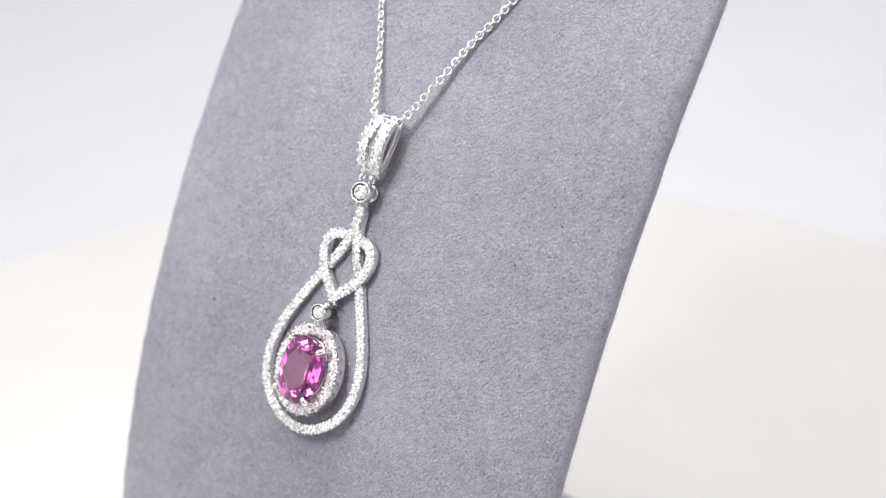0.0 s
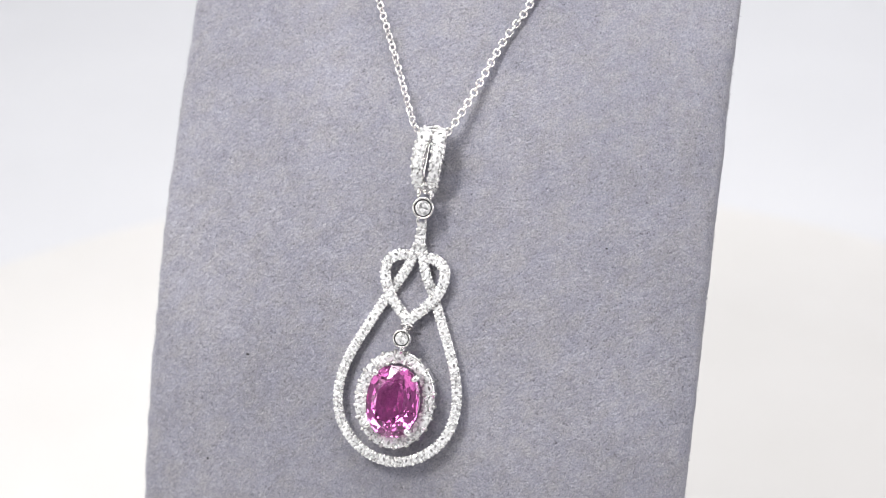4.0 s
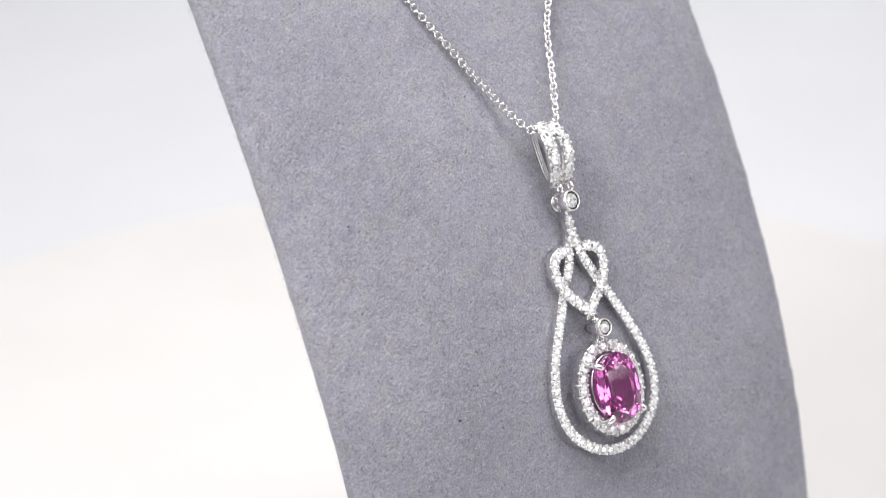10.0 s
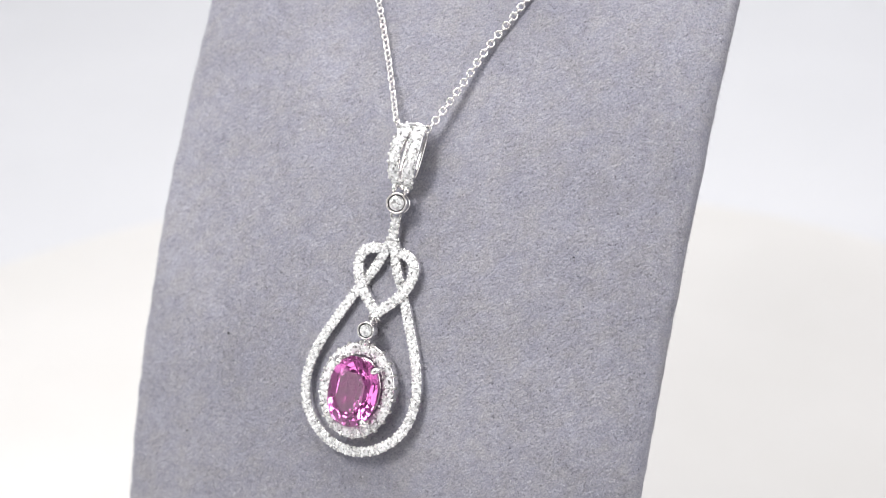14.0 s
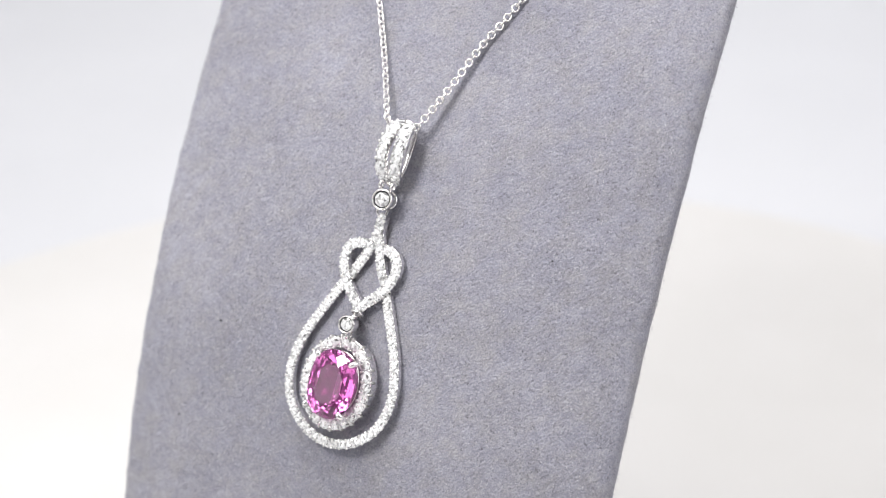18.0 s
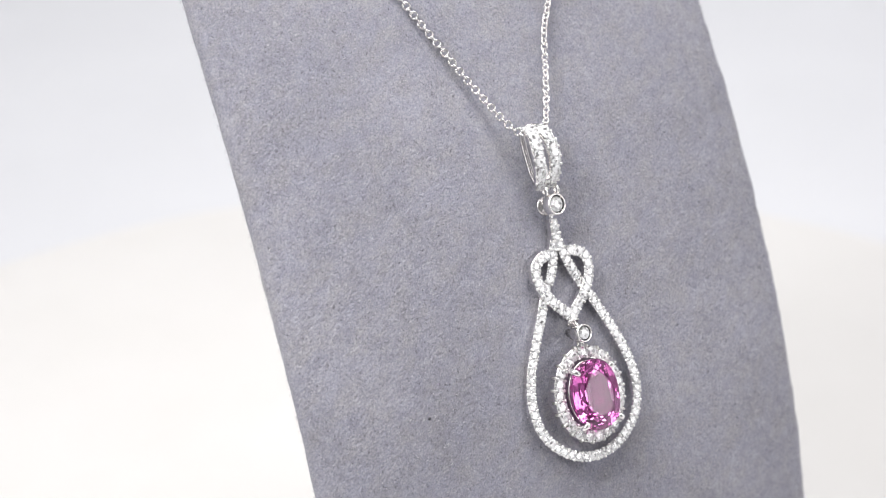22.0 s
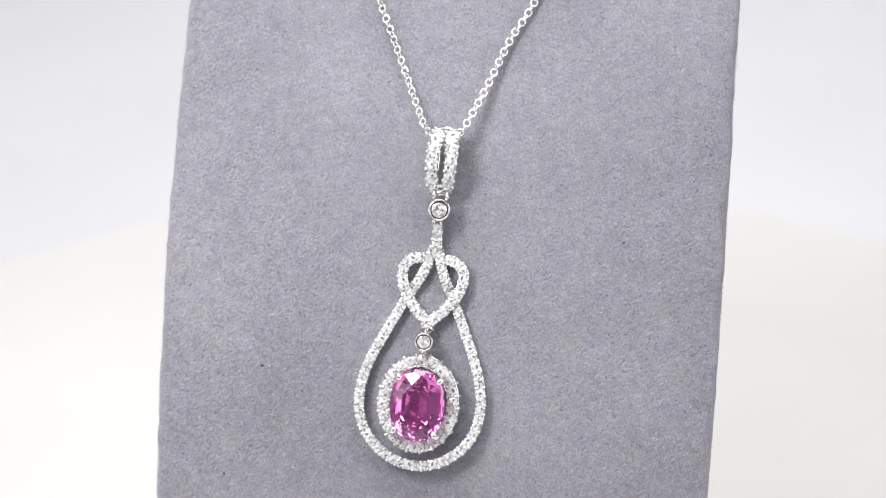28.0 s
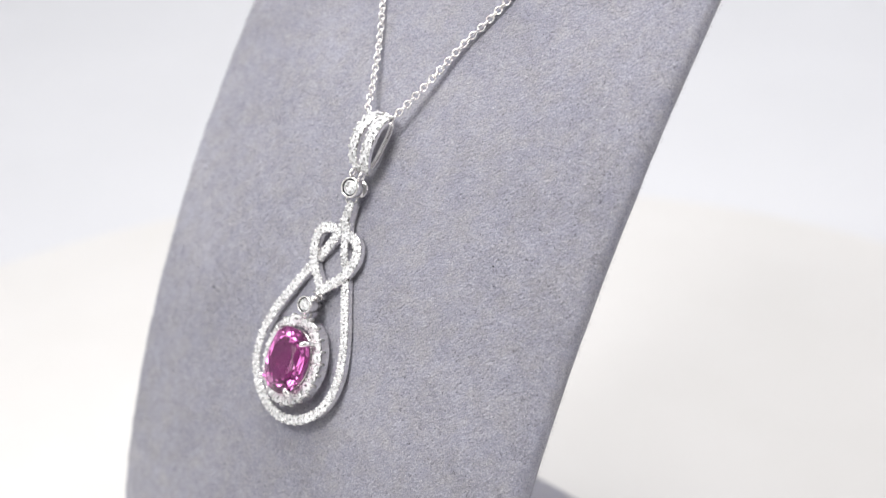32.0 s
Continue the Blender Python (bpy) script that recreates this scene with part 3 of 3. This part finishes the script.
def bail_arm(sign, prof, pave, parent):
    path = spline([Vector((h, b, 0)) for h, b in prof], 0.22)
    nn = len(path)
    w0 = 0.66
    rings, stones, beads = [], [], []
    run = 0.0
    for i, p in enumerate(path):
        t = (path[min(i + 1, nn - 1)] - path[max(i - 1, 0)]).normalized()
        o = Vector((t.y, -t.x))                       # outwards of the loop in (h, b)
        f = i / (nn - 1)
        if pave:
            outer = 1.1 + 0.66 * math.sin(math.pi * min(1.0, 0.10 + 0.80 * f)) + 0.15 * max(0.0, f - 0.75) * 4
            inner = 0.03 + 0.36 * math.sin(math.pi * min(1.0, max(0.0, (f - 0.10) / 0.62))) ** 0.7
            w, ca = outer - inner, sign * (outer + inner) / 2
        else:
            w, ca = w0, sign * (0.92 - 0.36 * max(0.0, f - 0.72) / 0.28)
        shape = channel(w - 0.06, 0.11, -0.08, -0.16, -0.64) if pave else [(-w / 2 + 0.08, -0.5), (w / 2 - 0.08, -0.5), (w / 2, -0.42), (w / 2, -0.08), (w / 2 - 0.1, 0), (-w / 2 + 0.1, 0), (-w / 2, -0.08), (-w / 2, -0.42)]
        rings.append([bail_at(ca + x, p.y + o.y * k, p.x + o.x * k) for x, k in shape])
        if i:
            run += (path[i] - path[i - 1]).length
        stones.append((run, ca, p, o, t, w))
    ob = part("bail_arm", to_mesh("bail_arm", *loft(rings), GOLD, not pave), parent, "pave diamond arm of the bail" if pave else "plain polished back arm of the bail")
    if pave:
        cnt = round(run / 1.0)
        for c in range(cnt):
            d = (c + 0.5) * run / cnt
            s = min(stones, key=lambda q: abs(q[0] - d))
            _, ca, p, o, t, w = s
            zax = Vector((0, o.y, o.x))
            yax = Vector((0, t.y, t.x))
            rot = Matrix((yax.cross(zax), yax, zax)).transposed() @ Euler((rng.gauss(0, 0.1), rng.gauss(0, 0.1), rng.uniform(0, 6))).to_matrix()
            place("diamond", round_diamond(), ob, seat(ca - 0.2, p.y, p.x - 0.33, rot, min(1.45, 0.98 * w)))
            s = min(stones, key=lambda q: abs(q[0] - d - 0.5 * run / cnt))
            _, ca, p, o, t, w = s
            for e in (-1, 1):
                beads.append(bead_lot(bail_at(ca + e * 0.46 * w, p.y - o.y * 0.02, p.x - o.x * 0.02), 0.00018))
                beads.append(bead_lot(bail_at(ca + e * 0.18 * w, p.y - o.y * 0.04, p.x - o.x * 0.04), 0.00014))
        part("beading", to_mesh("beading", *join(beads), BRIGHT_CUT, True), ob, "tiny polished setting beads")


bail = part("bail", to_mesh("bail", *join([tube([bail_at(-1.0, 21.55, 0.95), bail_at(0, 21.75, 1.0), bail_at(1.0, 21.55, 0.95)], 0.00032, 10),
                                           tube([bail_at(-0.7, 14.6, 1.45), bail_at(0, 14.5, 1.5), bail_at(0.7, 14.6, 1.45)], 0.00034, 10)]), GOLD, True), pendant, "split loop bail")
for sg in (-1, 1):
    bail_arm(sg, FRONT, True, bail)
    bail_arm(sg, BACK, False, bail)

# ---- chain: links along both runs, over the top of the panel ----
chain = tagged(new("chain"), "fine white gold cable chain draped over the stand", "chain")
chain.location = (0, 0, TOP)


def on_face(x, z, gap):
    return Vector((x, face_y(x, z) - gap, z))


run_l = [on_face(-23.2, 131.0, 0.55), on_face(-17.0, 119.5, 0.55), on_face(-11.05, 108.44, 0.6), on_face(-9.06, 104.93, 0.7), on_face(-7.3, 101.8, 0.9), on_face(-5.39, 98.61, 1.68), on_face(-4.0, 96.7, 2.6)]
run_r = [on_face(0.1, 96.7, 2.6), on_face(2.3, 100.4, 1.63), on_face(4.49, 104.67, 0.8), on_face(6.99, 108.39, 0.6), on_face(13.2, 119.5, 0.55), on_face(19.4, 131.0, 0.55)]
over_l = [Vector((-24.2, face_y(-24, 132) + 1.4, 133.2)), Vector((-24.6, face_y(-24, 132) + 4.6, 131.0)), Vector((-24.8, face_y(-24, 126) + 5.0, 122.0))]
over_r = [Vector((v.x + 44.6, v.y, v.z)) for v in over_l]
mid = [Vector((-2.9, on_face(0, 96.0, 2.7).y, 96.2)), Vector((-1.9, on_face(0, 96.0, 2.7).y, 96.1)), Vector((-0.9, on_face(0, 96.0, 2.7).y, 96.2))]
line = spline(over_l[::-1] + run_l + mid + run_r + over_r, 0.67)
LINK = to_mesh("link", *torus_lot(Matrix.Identity(4), 0.385 * MM, 0.118 * MM, 18, 8, 1.12), GOLD, True)
for i in range(len(line) - 1):
    c = (line[i] + line[i + 1]) / 2
    t = (line[i + 1] - line[i]).normalized()
    nv = face_normal(min(c.z, 130))
    s = nv.cross(t).normalized()
    nv = t.cross(s)
    roll = (math.pi / 2 * (i % 2)) + 0.55 * noise.noise(Vector((i * 0.13, 0, 5))) + 0.5
    y = s * math.cos(roll) + nv * math.sin(roll)
    place("link", LINK, chain, Matrix.Translation(c * MM) @ Matrix((t, y, t.cross(y))).transposed().to_4x4())


# ---- the turn of the platter and all it carries ----
def turn_at(t):
    """Degrees of turn: a steady swing to and fro."""
    knots = [(-6.33, 55.5), (1.179, -53.54), (8.682, 55.53), (16.187, -53.6), (23.691, 55.35), (31.186, -53.4), (38.7, 55.4)]
    for (t0, a0), (t1, a1) in zip(knots, knots[1:]):
        if t0 <= t <= t1:
            ease = 0.45 * (math.exp(-((t - t0) / 0.09) ** 2) - math.exp(-((t - t1) / 0.09) ** 2))
            return a0 + (a1 - a0) * (t - t0) / (t1 - t0) + ease * (1 if a1 > a0 else -1)
    return 0.0


def motions():
    times = sorted({round(0.5 * i, 3) for i in range(65)} | {round(c + 0.1 * k, 3) for c in (1.2, 8.7, 16.2, 23.7, 31.2) for k in range(-3, 4)})
    rows = [(t, pose(0, 0, TOP, 0, 0, turn_at(t))) for t in times]
    for thing in (turntable, stand, pendant, chain):
        walk(thing, rows)


motions()
